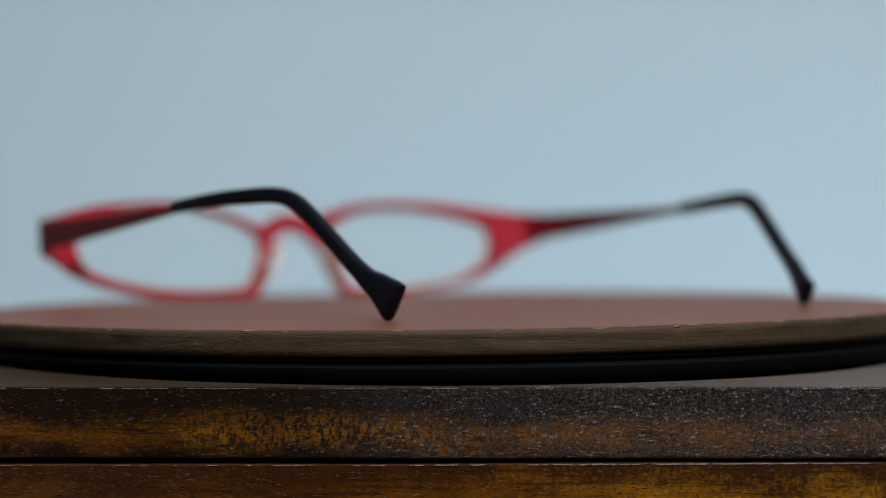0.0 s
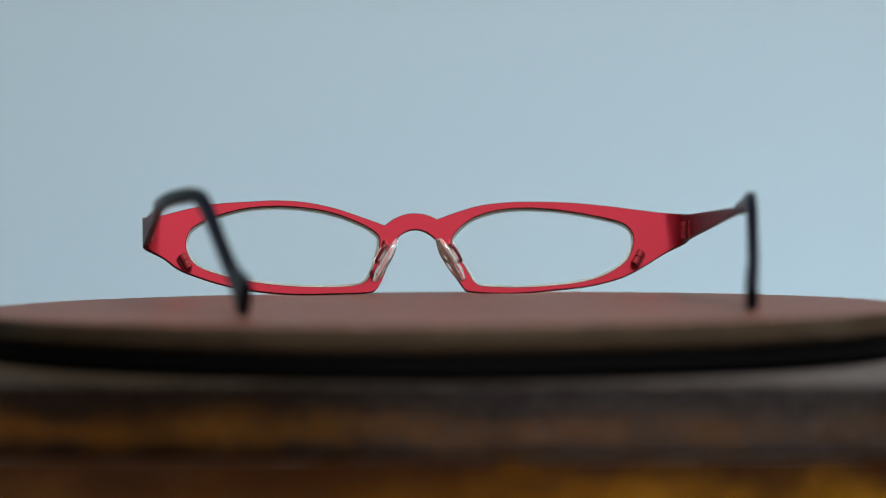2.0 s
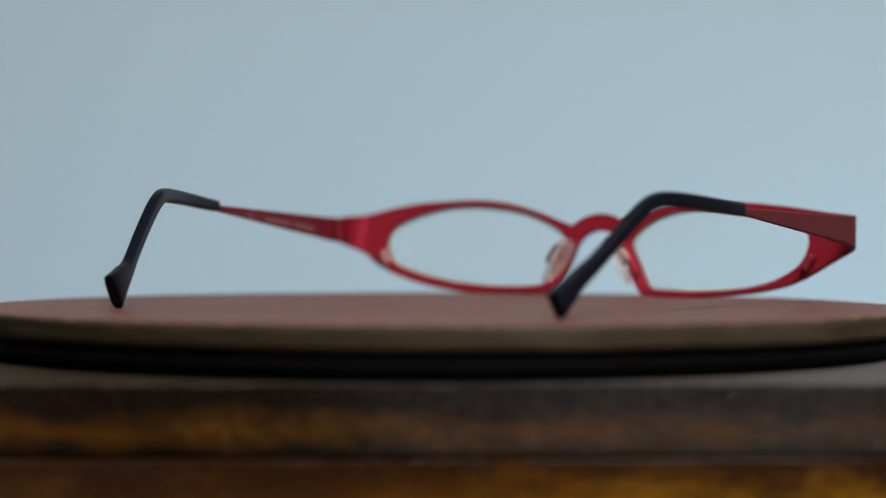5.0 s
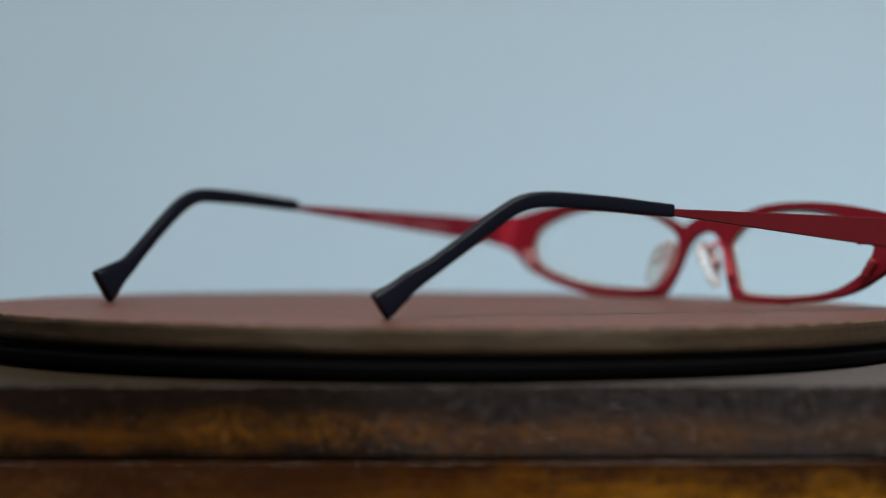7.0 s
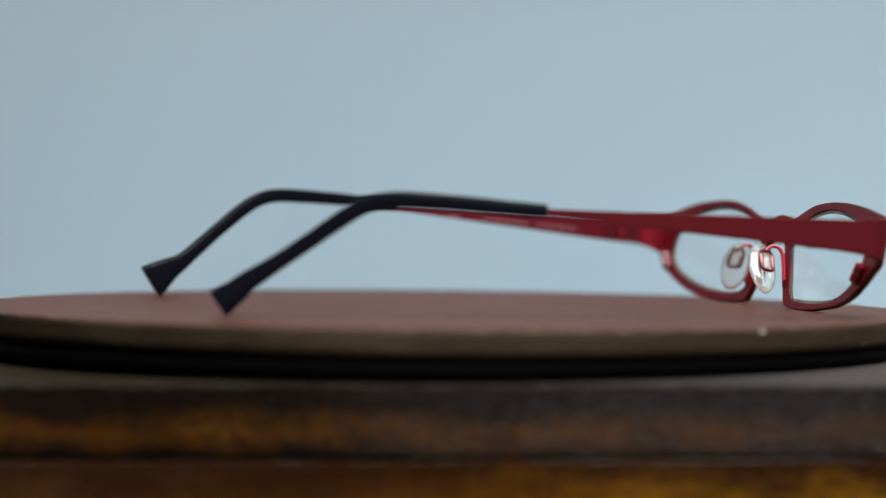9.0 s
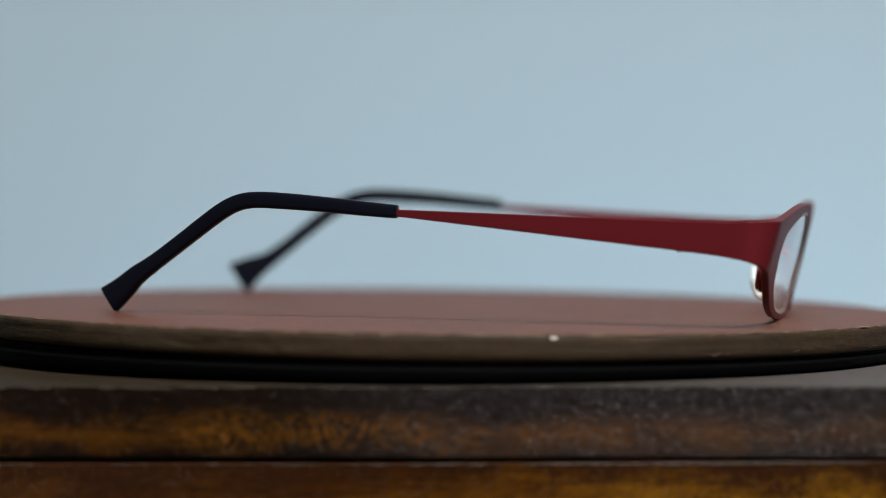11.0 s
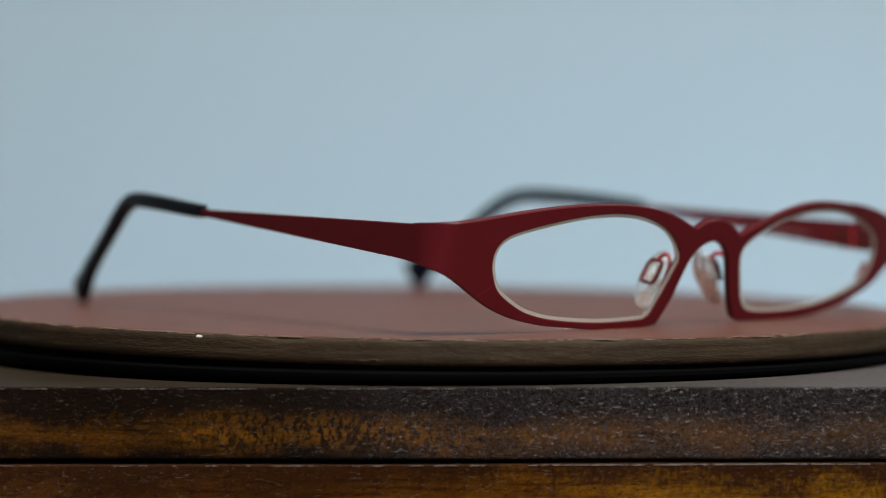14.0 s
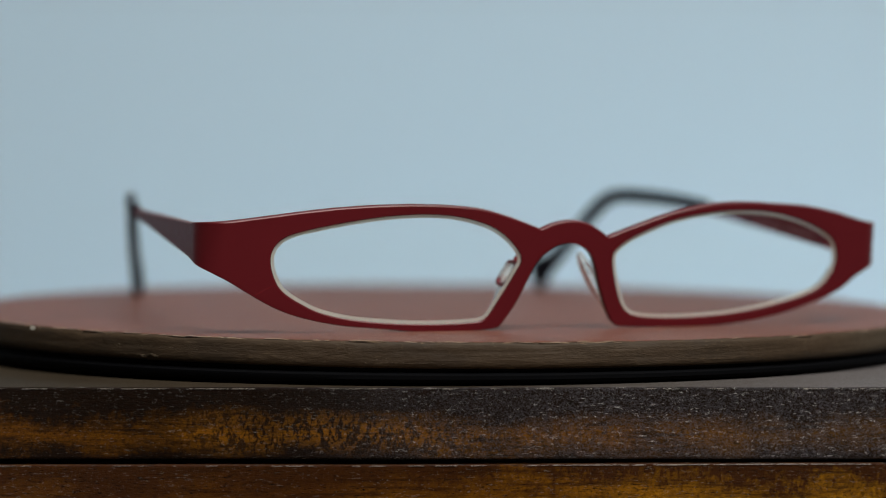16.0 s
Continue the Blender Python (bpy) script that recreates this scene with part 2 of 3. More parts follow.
# ---- building helpers ----
def link_mesh(name, bm, mats, parent=None, sharp=35.0):
    bmesh.ops.recalc_face_normals(bm, faces=bm.faces)
    for f in bm.faces:
        f.smooth = True
    for e in bm.edges:
        e.smooth = len(e.link_faces) == 2 and e.calc_face_angle(0) < radians(sharp)
    me = bpy.data.meshes.new(name)
    bm.to_mesh(me)
    bm.free()
    for m in (mats if isinstance(mats, (list, tuple)) else [mats]):
        me.materials.append(m)
    ob = new(name, me)
    ob.parent = parent
    return ob


def part(name, bm, mats, parent, label="", sharp=35.0):
    ob = link_mesh(name, bm, mats, parent, sharp)
    return tagged(ob, label) if label else ob


def box_bm(lo, hi, bevel=0.0, segs=3):
    bm = bmesh.new()
    bmesh.ops.create_cube(bm, size=1.0)
    for v in bm.verts:
        v.co = Vector([lo[i] + (v.co[i] + 0.5) * (hi[i] - lo[i]) for i in range(3)])
    if bevel:
        bmesh.ops.bevel(bm, geom=bm.edges[:], offset=bevel, segments=segs, profile=0.5, affect="EDGES")
    return bm


def lathe(profile, segs, height=None):
    """Closed body of revolution from (r, z) in mm; height(r, angle, z) gives the final z."""
    bm, rings = bmesh.new(), []
    for r, z in profile:
        if r == 0:
            rings.append([bm.verts.new((0, 0, (height(0, 0, z) if height else z) * MM))])
            continue
        ring = []
        for i in range(segs):
            a = 2 * math.pi * i / segs
            rr, zz = (r, z) if not height else (r, height(r, a, z))
            ring.append(bm.verts.new((rr * math.cos(a) * MM, rr * math.sin(a) * MM, zz * MM)))
        rings.append(ring)
    for p, q in zip(rings, rings[1:]):
        for i in range(segs):
            j = (i + 1) % segs
            quad = [p[i % len(p)], p[j % len(p)], q[j % len(q)], q[i % len(q)]]
            quad = [x for k, x in enumerate(quad) if x not in quad[:k]]
            if len(quad) > 2:
                bm.faces.new(quad)
    return bm


def spline(points, step, closed=False):
    """Catmull-Rom through the points, resampled about every step; a third value marks a corner."""
    pts = [Vector(p[:2]) for p in points]
    corner = [len(p) > 2 for p in points]
    n, out = len(pts), []
    for i in range(n if closed else n - 1):
        p1, p2 = pts[i], pts[(i + 1) % n]
        p0 = p1 if corner[i] or (not closed and i == 0) else pts[i - 1]
        p3 = p2 if corner[(i + 1) % n] or (not closed and i == n - 2) else pts[(i + 2) % n]
        k = max(1, round((p2 - p1).length / step))
        for j in range(k):
            t = j / k
            out.append(0.5 * (2 * p1 + (p2 - p0) * t + (2 * p0 - 5 * p1 + 4 * p2 - p3) * t * t + (3 * p1 - p0 - 3 * p2 + p3) * t ** 3))
    if not closed:
        out.append(pts[-1])
    return out


def inset(loop, d):
    """The closed loop moved inwards by d."""
    n, out = len(loop), []
    area = sum(loop[i - 1].x * loop[i].y - loop[i].x * loop[i - 1].y for i in range(n))
    for i in range(n):
        t = (loop[(i + 1) % n] - loop[i - 1]).normalized()
        nrm = Vector((-t.y, t.x)) * (1 if area > 0 else -1)
        out.append(loop[i] + nrm * d)
    return out


# ---- room ----
RX, RY0, RY1, RZ = 1.75, -1.9, 1.05, 2.3
def slab(name, lo, hi, mat, label, category):
    return tagged(link_mesh(name, box_bm(lo, hi), mat), label, category, kind="structure")


slab("floor", (-RX - .1, RY0 - .1, -0.1), (RX + .1, RY1 + .1, 0), M_FLOOR, "brown boarded floor of the room", "floor")
slab("wall_north", (-RX - .1, RY1, 0), (RX + .1, RY1 + .1, RZ), M_WALL, "plain pale grey-blue painted wall behind the box", "wall")
slab("wall_south", (-RX - .1, RY0 - .1, 0), (RX + .1, RY0, RZ), M_DIM, "plain brown-grey wall added out of view to keep reflections dim", "wall")


def joined(blocks):
    bm = bmesh.new()
    for lo, hi in blocks:
        one = box_bm(lo, hi)
        me = bpy.data.meshes.new("block")
        one.to_mesh(me)
        bm.from_mesh(me)
        one.free()
        bpy.data.meshes.remove(me)
    return bm


# the low opening is cut behind the added fill lamp
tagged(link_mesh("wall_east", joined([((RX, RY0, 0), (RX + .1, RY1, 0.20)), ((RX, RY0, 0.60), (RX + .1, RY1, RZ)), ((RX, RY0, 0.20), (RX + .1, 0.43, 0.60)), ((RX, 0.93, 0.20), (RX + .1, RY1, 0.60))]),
                 M_DIM), "plain brown-grey wall out of view, opened behind the added fill lamp", "wall", kind="structure")
slab("wall_west", (-RX - .1, RY0, 0), (-RX, RY1, RZ), M_DIM, "plain brown-grey wall added out of view to keep reflections dim", "wall")


def roof():
    """The ceiling, with the roof window's opening through it."""
    x0, x1, y0, y1 = -0.10, 0.90, -1.28, -0.48
    rings = (((-RX - .1, RY0 - .1), (RX + .1, y0)), ((-RX - .1, y1), (RX + .1, RY1 + .1)), ((-RX - .1, y0), (x0, y1)), ((x1, y0), (RX + .1, y1)))
    bm = joined([((*lo, RZ), (*hi, RZ + .1)) for lo, hi in rings])
    tagged(link_mesh("ceiling", bm, M_DIM), "plain ceiling out of view, with a roof window opening", "ceiling", kind="structure")


roof()

# ---- table and wooden box ----
BOX_TOP = EYE_Z - 32.2 * MM
LID_LOW, GAP, BODY_H = BOX_TOP - 12.2 * MM, 0.95 * MM, 58 * MM
TABLE_Z = LID_LOW - GAP - BODY_H
table = tagged(new("table"), "brown wooden table under the box", "table")
part("tabletop", box_bm((-0.6, -0.3, TABLE_Z - 0.03), (0.6, 0.5, TABLE_Z), 0.004), M_TABLE, table)
for sx in (-0.55, 0.5):
    for sy in (-0.25, 0.4):
        part("leg", box_bm((sx, sy, 0), (sx + 0.05, sy + 0.05, TABLE_Z - 0.03), 0.004), M_TABLE, table)

box = tagged(new("wooden_box"), "dark stained lacquered wooden box with amber figure, closed lid", "box")
box.matrix_world = pose(0, 0, 0, 0, 0, -0.55)
def rise_at(x, rise):
    return rise * min(1.0, max(0.0, (x + 0.01) / 0.07))


def worn_block(lo, hi, bevel, wear, rise=0.0):
    """A block with rounded, slightly uneven front edges; rows of points beside the edges keep its faces flat."""
    bm = bmesh.new()
    n = 140
    y0, y1, z0, z1 = lo[1], hi[1], lo[2], hi[2]
    turn = [math.pi / 2 * k / 4 for k in range(5)]
    front = [(y0 + bevel * (1 - math.sin(a)), z0 + bevel * (1 - math.cos(a))) for a in turn]
    front += [(y0, z0 + bevel + 0.0003), (y0, z0 + (z1 - z0) * 0.35), (y0, z0 + (z1 - z0) * 0.65), (y0, z1 - bevel - 0.0003)]
    front += [(y0 + bevel * (1 - math.cos(a)), z1 - bevel * (1 - math.sin(a))) for a in turn]
    loop = front + [(y0 + bevel + 0.0003, z1), (y1, z1), (y1, z0), (y0 + bevel + 0.0003, z0)]
    rows = []
    for i in range(n + 1):
        x = lo[0] + (hi[0] - lo[0]) * i / n
        row = []
        for k, (y, z) in enumerate(loop):
            d = wear * noise.noise(Vector((x * 90, min(max(k, 4), 9) // 5 * 0.35, 3.0))) if k < len(front) else 0
            e = wear * noise.noise(Vector((x * 35, 7.7, z * 60))) if k < 4 or 9 < k < len(front) + 1 else 0
            lift = rise_at(x, rise) if 7 < k < len(front) + 1 else 0
            row.append(bm.verts.new((x, y + d, z + e * 0.8 + lift)))
        rows.append(row)
    for p, q in zip(rows, rows[1:]):
        for k in range(len(loop)):
            bm.faces.new((p[k], p[(k + 1) % len(loop)], q[(k + 1) % len(loop)], q[k]))
    bm.faces.new(rows[0])
    bm.faces.new(rows[-1][::-1])
    return bm


def edge_glints(seed, y, z, chance, thick, rise=0.0):
    """Short pale slivers that paint the glint along a front edge. chance: how often, along x from -80 to 80 mm."""
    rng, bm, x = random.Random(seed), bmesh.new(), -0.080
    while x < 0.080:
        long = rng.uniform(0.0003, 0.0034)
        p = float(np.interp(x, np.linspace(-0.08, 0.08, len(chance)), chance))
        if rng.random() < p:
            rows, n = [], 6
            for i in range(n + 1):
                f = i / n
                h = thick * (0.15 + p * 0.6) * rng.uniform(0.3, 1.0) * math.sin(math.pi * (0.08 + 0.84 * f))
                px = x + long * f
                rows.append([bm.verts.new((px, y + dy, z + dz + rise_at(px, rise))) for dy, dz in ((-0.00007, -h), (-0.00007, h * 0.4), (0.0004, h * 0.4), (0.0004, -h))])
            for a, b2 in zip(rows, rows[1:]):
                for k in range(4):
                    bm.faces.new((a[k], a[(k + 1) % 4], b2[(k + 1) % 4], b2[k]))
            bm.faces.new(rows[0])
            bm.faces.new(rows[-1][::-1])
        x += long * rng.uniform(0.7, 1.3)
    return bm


lid = part("lid", worn_block((-0.118, -0.1008, LID_LOW), (0.118, 0.118, BOX_TOP), 0.0004, 0.00010), [M_LID, M_LID_TOP], box, "dark stained wooden lid with open pores", 60)
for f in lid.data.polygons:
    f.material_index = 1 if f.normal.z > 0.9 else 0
body = part("body", worn_block((-0.118, -0.1006, TABLE_Z), (0.118, 0.118, LID_LOW - GAP), 0.0003, 0.00010, 0.00035), M_BODY, box, "amber brown lacquered wooden box body", 60)
tagged(part("edge_glint", edge_glints(3, -0.10085, BOX_TOP - 0.00025, (0.6, 0.6, 0.5, 0.4, 0.4, 0.4, 0.5, 0.4), 0.00009), M_EDGE_GLINT, lid, "pale slivers painting the glint along the lid's edge"), kind="stuff")
tagged(part("edge_glint", edge_glints(8, -0.10066, LID_LOW - GAP - 0.00022, (0.25, 0.2, 0.35, 0.4, 0.6, 0.8, 0.98, 0.95, 0.6), 0.00011, 0.00035), M_EDGE_GLINT, body, "pale slivers painting the glint along the box body's edge"), kind="stuff")
part("inner_lip", box_bm((-0.112, -0.096, LID_LOW - GAP - 0.002), (0.112, 0.112, LID_LOW + 0.001)), M_LID, box)

# ---- turntable: still base, turning platter ----
TILT_A, TILT_B = 0.0100, -0.0090
turntable = tagged(new("turntable"), "round black plastic turntable standing on the wooden box", "turntable")
turntable.location = (0, 0, EYE_Z)
base = part("base", lathe([(0, -32.2), (84, -32.2), (85, -31.9), (85, -31.75), (84, -31.7), (0, -31.7)], 96), M_BLACK, turntable)


def platter_z(r, a, z):
    x, y = r * math.cos(a), r * math.sin(a)
    f = (z + 31.6) / 3.9
    return z + f * (TILT_A * x + TILT_B * y) + (1 - f) * 0.0018 * (x - y)


platter = part("platter", lathe([(0, -31.6), (98.6, -31.6), (99.5, -31.3), (99.9, -30.6), (99.9, -29.7), (99.4, -29.3), (98.7, -29.1),
                                 (98.7, -28.9), (99.2, -28.7), (99.3, -28.3), (98.9, -28.0), (0, -28.0)], 160, platter_z), M_BLACK, turntable,
               "matt black platter with a stepped rim")

# ---- round board on the platter ----
board = tagged(new("round_board"), "round plywood board with worn red-brown painted top and scuffed raw edge", "board")
BOARD_R, BOARD_T = 100.0, 4.7


def board_z(r, a, z):
    x, y = r * math.cos(a), r * math.sin(a)
    return z + TILT_A * x + TILT_B * y


def build_board():
    bm = bmesh.new()
    segs = 900
    prof = [(0, 0.55, 0), (35, 0.46, 0), (70, 0.20, 0), (90, 0.05, 0), (96, 0.0, 0), (98.3, -0.05, 0), (99.3, -0.16, 0), (99.75, -0.34, 1), (99.98, -0.7, 1),
            (100.0, -1.5, 2), (99.95, -2.4, 2), (100.0, -3.3, 2), (99.9, -4.2, 2), (99.5, -4.68, 2), (97, -4.7, 2), (0, -4.7, 2)]
    rings = []
    for r, z, zone in prof:
        ring = []
        if r == 0:
            rings.append([bm.verts.new((0, 0, (z - 23.4) * MM))])
            continue
        for i in range(segs):
            a = 2 * math.pi * i / segs
            c, s = math.cos(a), math.sin(a)
            rr, zz = r, z
            if r > 97 and z > -4.65:
                chip = max(0.0, noise.noise(Vector((c * 14, s * 14, z * 0.9))) - 0.12)
                fine = 0.6 * noise.noise(Vector((c * 60, s * 60, z * 1.5))) + 0.6 * noise.noise(Vector((c * 160, s * 160, z * 2.5)))
                rr += -0.55 * chip * (1.0 if zone == 1 else 0.7) + 0.13 * fine + 0.10 * noise.noise(Vector((c * 330, s * 330, z * 3)))
                if zone < 2:
                    zz += -0.25 * chip * (r > 98) + 0.10 * fine * (r > 98)
            ring.append(bm.verts.new((rr * c * MM, rr * s * MM, (board_z(rr, a, zz) - 23.4) * MM)))
        rings.append(ring)
    for k, (p, q) in enumerate(zip(rings, rings[1:])):
        for i in range(segs):
            j = (i + 1) % segs
            if len(p) == 1:
                f = bm.faces.new((p[0], q[i], q[j]))
            elif len(q) == 1:
                f = bm.faces.new((p[i], q[0], p[j]))
            else:
                f = bm.faces.new((p[i], q[i], q[j], p[j]))
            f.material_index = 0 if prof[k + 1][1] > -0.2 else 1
    return bm


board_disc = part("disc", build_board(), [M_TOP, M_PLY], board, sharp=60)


def fleck():
    bm = bmesh.new()
    bmesh.ops.create_icosphere(bm, subdivisions=2, radius=1)
    a = math.atan2(81.9, 62.1)
    turn = Matrix.Rotation(a, 3, "Z")
    for v in bm.verts:
        k = 1 + 0.3 * noise.noise(v.co * 1.7)
        p = Vector((v.co.x * 0.3, v.co.y * 0.95 * k, v.co.z * 0.36 * k))
        v.co = (turn @ (p + Vector((99.75, 0, 0)))) * MM + Vector((0, 0, (board_z(100, a, -0.75) - 23.4) * MM))
    return bm


def crack():
    """A thin raised split in the paint, running near the rim."""
    pts = spline([(72, -3), (60, 13), (47, 32), (41, 46)], 1.0)
    bm, rows = bmesh.new(), []
    for i, p in enumerate(pts):
        t = (pts[min(i + 1, len(pts) - 1)] - pts[max(i - 1, 0)]).normalized()
        nrm = Vector((-t.y, t.x))
        w = (0.032 + 0.030 * noise.noise(Vector((i * 0.23, 1.5, 0)))) * min(1, i / 6, (len(pts) - 1 - i) / 6 + 0.02)
        p = p + nrm * 0.35 * noise.noise(Vector((i * 0.15, 0, 3.1)))
        r = p.length
        z = float(np.interp(r, (0, 35, 70, 90, 96, 98.3), (0.55, 0.46, 0.20, 0.05, 0.0, -0.05))) + TILT_A * p.x + TILT_B * p.y - 23.4
        rows.append([bm.verts.new((q2.x * MM, q2.y * MM, (z + dz) * MM)) for q2, dz in ((p - nrm * w, -0.05), (p, 0.03), (p + nrm * w, -0.05))])
    for a, b2 in zip(rows, rows[1:]):
        for k in range(3):
            bm.faces.new((a[k], a[(k + 1) % 3], b2[(k + 1) % 3], b2[k]))
    return bm


def splinters(seed, count, light):
    """Small slivers torn up along the rim, or long thin fibres on the plywood edge."""
    rng = random.Random(seed)
    bm = bmesh.new()
    for _ in range(count):
        a0 = radians(rng.uniform(20, 118) if rng.random() < 0.7 else rng.uniform(-250, 20)) if light else radians(rng.uniform(64, 98))
        span = rng.uniform(0.008, 0.045) if light else rng.uniform(0.04, 0.15)
        z0 = rng.uniform(-0.42, -0.12) if light else rng.uniform(-3.9, -2.0)
        slope = 0 if light else rng.uniform(-0.35, 0.35)
        high = rng.uniform(0.05, 0.13) if light else rng.uniform(0.018, 0.04)
        r0 = 99.55 if light else 99.9
        lip = 0.22 if light else 0.05
        n, rows = 8 if light else 24, []
        for i in range(n + 1):
            f = i / n
            a = a0 + span * f
            h = high * math.sin(math.pi * f) + 0.005
            z = z0 + slope * (f - 0.5) + (0.12 if light else 0.35) * noise.noise(Vector((a * 60, seed + z0, 0))) + board_z(100, a, 0) - 23.4
            rows.append([bm.verts.new((rr * math.cos(a) * MM, rr * math.sin(a) * MM, (z + dz) * MM)) for rr, dz in ((r0 - 0.3, -h), (r0 + lip, -h * 0.3), (r0 + lip, h * 0.3), (r0 - 0.3, h))])
        for p, q2 in zip(rows, rows[1:]):
            for k in range(4):
                bm.faces.new((p[k], p[(k + 1) % 4], q2[(k + 1) % 4], q2[k]))
        bm.faces.new(rows[0])
        bm.faces.new(rows[-1][::-1])
    return bm


# torn slivers, coloured pale to paint the broken highlights along the rim
tagged(part("torn_rim", splinters(5, 170, True), M_SLIVER, board, "torn fringe along the rim, its highlights painted pale"), kind="stuff")
tagged(part("torn_fibre", splinters(9, 12, False), M_FIBRE, board, "thin pale fibres lifted from the plywood edge"), kind="stuff")
part("split", crack(), M_SPLIT, board, "dark split in the paint")
part("paint_fleck", fleck(), M_FLECK, board, "dried white paint fleck")

# ---- eyeglasses; local x to the wearer's side, y to the front, z up; millimetres ----
glasses = tagged(new("eyeglasses"), "red metal eyeglasses with black temple tips, open on the board", "eyeglasses")
S0, BEND, SKEW = 62.6, 4.5, radians(2.7)
COLUMNS = [56.0, 58.0, 60.0, 61.5] + [62.625 + 0.65625 * k for k in range(11)]


def sheet(s, z):
    """The bent sheet of front and temples: s runs along it from the bridge, z up."""
    q, s = (1 if s >= 0 else -1), abs(s)
    slope = math.atan(2 * 0.00106 * S0)
    whole = math.pi / 2 + SKEW - slope
    arc = BEND * whole
    u, y = min(s, S0), 1.4 - 0.00106 * min(s, S0) ** 2
    fade = 0.0
    if s > S0:
        t = min(1.0, (s - S0) / arc)
        fade = t * t * (3 - 2 * t)
        a = slope + whole * t
        u += BEND * (math.sin(a) - math.sin(slope))
        y -= BEND * (math.cos(slope) - math.cos(a))
        rest = max(0.0, s - S0 - arc)
        u += -math.sin(SKEW) * rest
        y += -math.cos(SKEW) * rest
    y += 0.233 * (z * (1 - fade) + 13.5 * fade)
    return Vector((q * u, y, z))


def on_sheet(s, z, off):
    """off millimetres out of the sheet, to the outer side."""
    e = 0.05
    p = sheet(s, z)
    n = (sheet(s, z + e) - p).cross(sheet(s + e, z) - p).normalized()
    n = -n
    if n.y < -1e-6 and abs(s) < S0:
        n = -n
    return p, n


def outward(s, z, off):
    p, n = on_sheet(s, z, off)
    ref = Vector((1 if s >= 0 else -1, 1.0, 0))
    if n.dot(ref) < 0:
        n = -n
    return (p + n * off) * MM


def with_columns(loop):
    """The loop with a point wherever it crosses one of the columns along which the sheet bends."""
    lines = [q * x for x in COLUMNS for q in (1, -1)]
    pts = [Vector(p) for p in loop]
    for p in pts:
        for x in lines:
            if abs(p.x - x) < 0.05:
                p.x = x
    out = []
    for i, a in enumerate(pts):
        b2 = pts[(i + 1) % len(pts)]
        out.append(a)
        cut = sorted((x - a.x) / (b2.x - a.x) for x in lines if (a.x - x) * (b2.x - x) < 0)
        out += [Vector((min(lines, key=lambda x, f=f: abs(x - a.x - (b2.x - a.x) * f)), a.y + (b2.y - a.y) * f)) for f in cut]
    return out


def plate(loops, thick, bevel):
    """A bent plate from closed loops in (s, z): outer face, inner face and rims, edges eased."""
    bm = bmesh.new()
    edges, verts = [], []
    loops = [with_columns(loop) for loop in loops]
    for loop in loops:
        vs = [bm.verts.new((p.x, p.y, 0)) for p in loop]
        verts += vs
        edges += [bm.edges.new((vs[i - 1], vs[i])) for i in range(len(vs))]
    bmesh.ops.triangle_fill(bm, use_beauty=True, use_dissolve=False, edges=edges)
    for x in COLUMNS:
        for q in (1, -1):
            bmesh.ops.bisect_plane(bm, geom=bm.verts[:] + bm.edges[:] + bm.faces[:], dist=0.002, plane_co=(q * x, 0, 0), plane_no=(1, 0, 0))
    faces = [tuple((v.co.x, v.co.y) for v in f.verts) for f in bm.faces]
    bm.free()
    # three layers a side give the eased edge
    out = bmesh.new()
    made = {}
    lift = {"front": thick / 2, "back": -thick / 2}

    def vert(key, s, z, off):
        k = (key, round(s, 4), round(z, 4))
        if k not in made:
            made[k] = out.verts.new(outward(s, z, off))
        return made[k]
    small = {}
    for n, loop in enumerate(loops):
        eased = inset(loop, bevel if n == 0 else -bevel)
        for p, q in zip(loop, eased):
            if abs(abs(p.x) - 70.0) < 0.01:
                q = Vector((p.x, q.y))
            small[(round(p.x, 4), round(p.y, 4))] = q
    for tri in faces:
        for side, off in lift.items():
            vs = []
            for s, z in tri:
                q = small.get((round(s, 4), round(z, 4)), Vector((s, z)))
                vs.append(vert(side, q.x, q.y, off))
            if len(set(vs)) == len(vs):
                try:
                    f = out.faces.new(vs)
                    f.material_index = 0 if side == "front" else 1
                except ValueError:
                    pass
    for loop in loops:
        n = len(loop)
        for i in range(n):
            a, b = loop[i - 1], loop[i]
            qa, qb = small[(round(a.x, 4), round(a.y, 4))], small[(round(b.x, 4), round(b.y, 4))]
            h = thick / 2
            col_a = [vert("front", qa.x, qa.y, h), vert("e1", a.x, a.y, h - bevel), vert("e2", a.x, a.y, bevel - h), vert("back", qa.x, qa.y, -h)]
            col_b = [vert("front", qb.x, qb.y, h), vert("e1", b.x, b.y, h - bevel), vert("e2", b.x, b.y, bevel - h), vert("back", qb.x, qb.y, -h)]
            for k in range(3):
                f = out.faces.new((col_a[k], col_b[k], col_b[k + 1], col_a[k + 1]))
                f.material_index = 2
    return out


TOP_RIGHT = [(0, 19.4), (3.0, 19.0), (5.7, 17.9, 1), (11.6, 19.9), (17, 21.3), (22.6, 21.9), (28, 22.1), (34.9, 22), (41.8, 21.6), (48.7, 20.9), (55.6, 20), (62, 19.2), (66, 19.0), (70, 18.85, 1)]
LOW_RIGHT = [(70, 12.1, 1), (66, 10.9), (62, 9.0), (58, 6.65), (53.5, 4.25), (48.7, 2.55), (41.8, 1.15), (34.9, .5), (28, -.1), (21.2, -.3), (15, .05), (12.2, .5)]
MIDDLE = [(11.5, 1.3), (9.1, 5.1), (6.7, 10.6), (5.4, 12.7), (4, 14), (2, 15.1), (0, 15.4), (-2.2, 14.9), (-4.3, 13.3), (-5.6, 10.6), (-7, 6.5), (-9.0, 2.2), (-10.4, .6)]
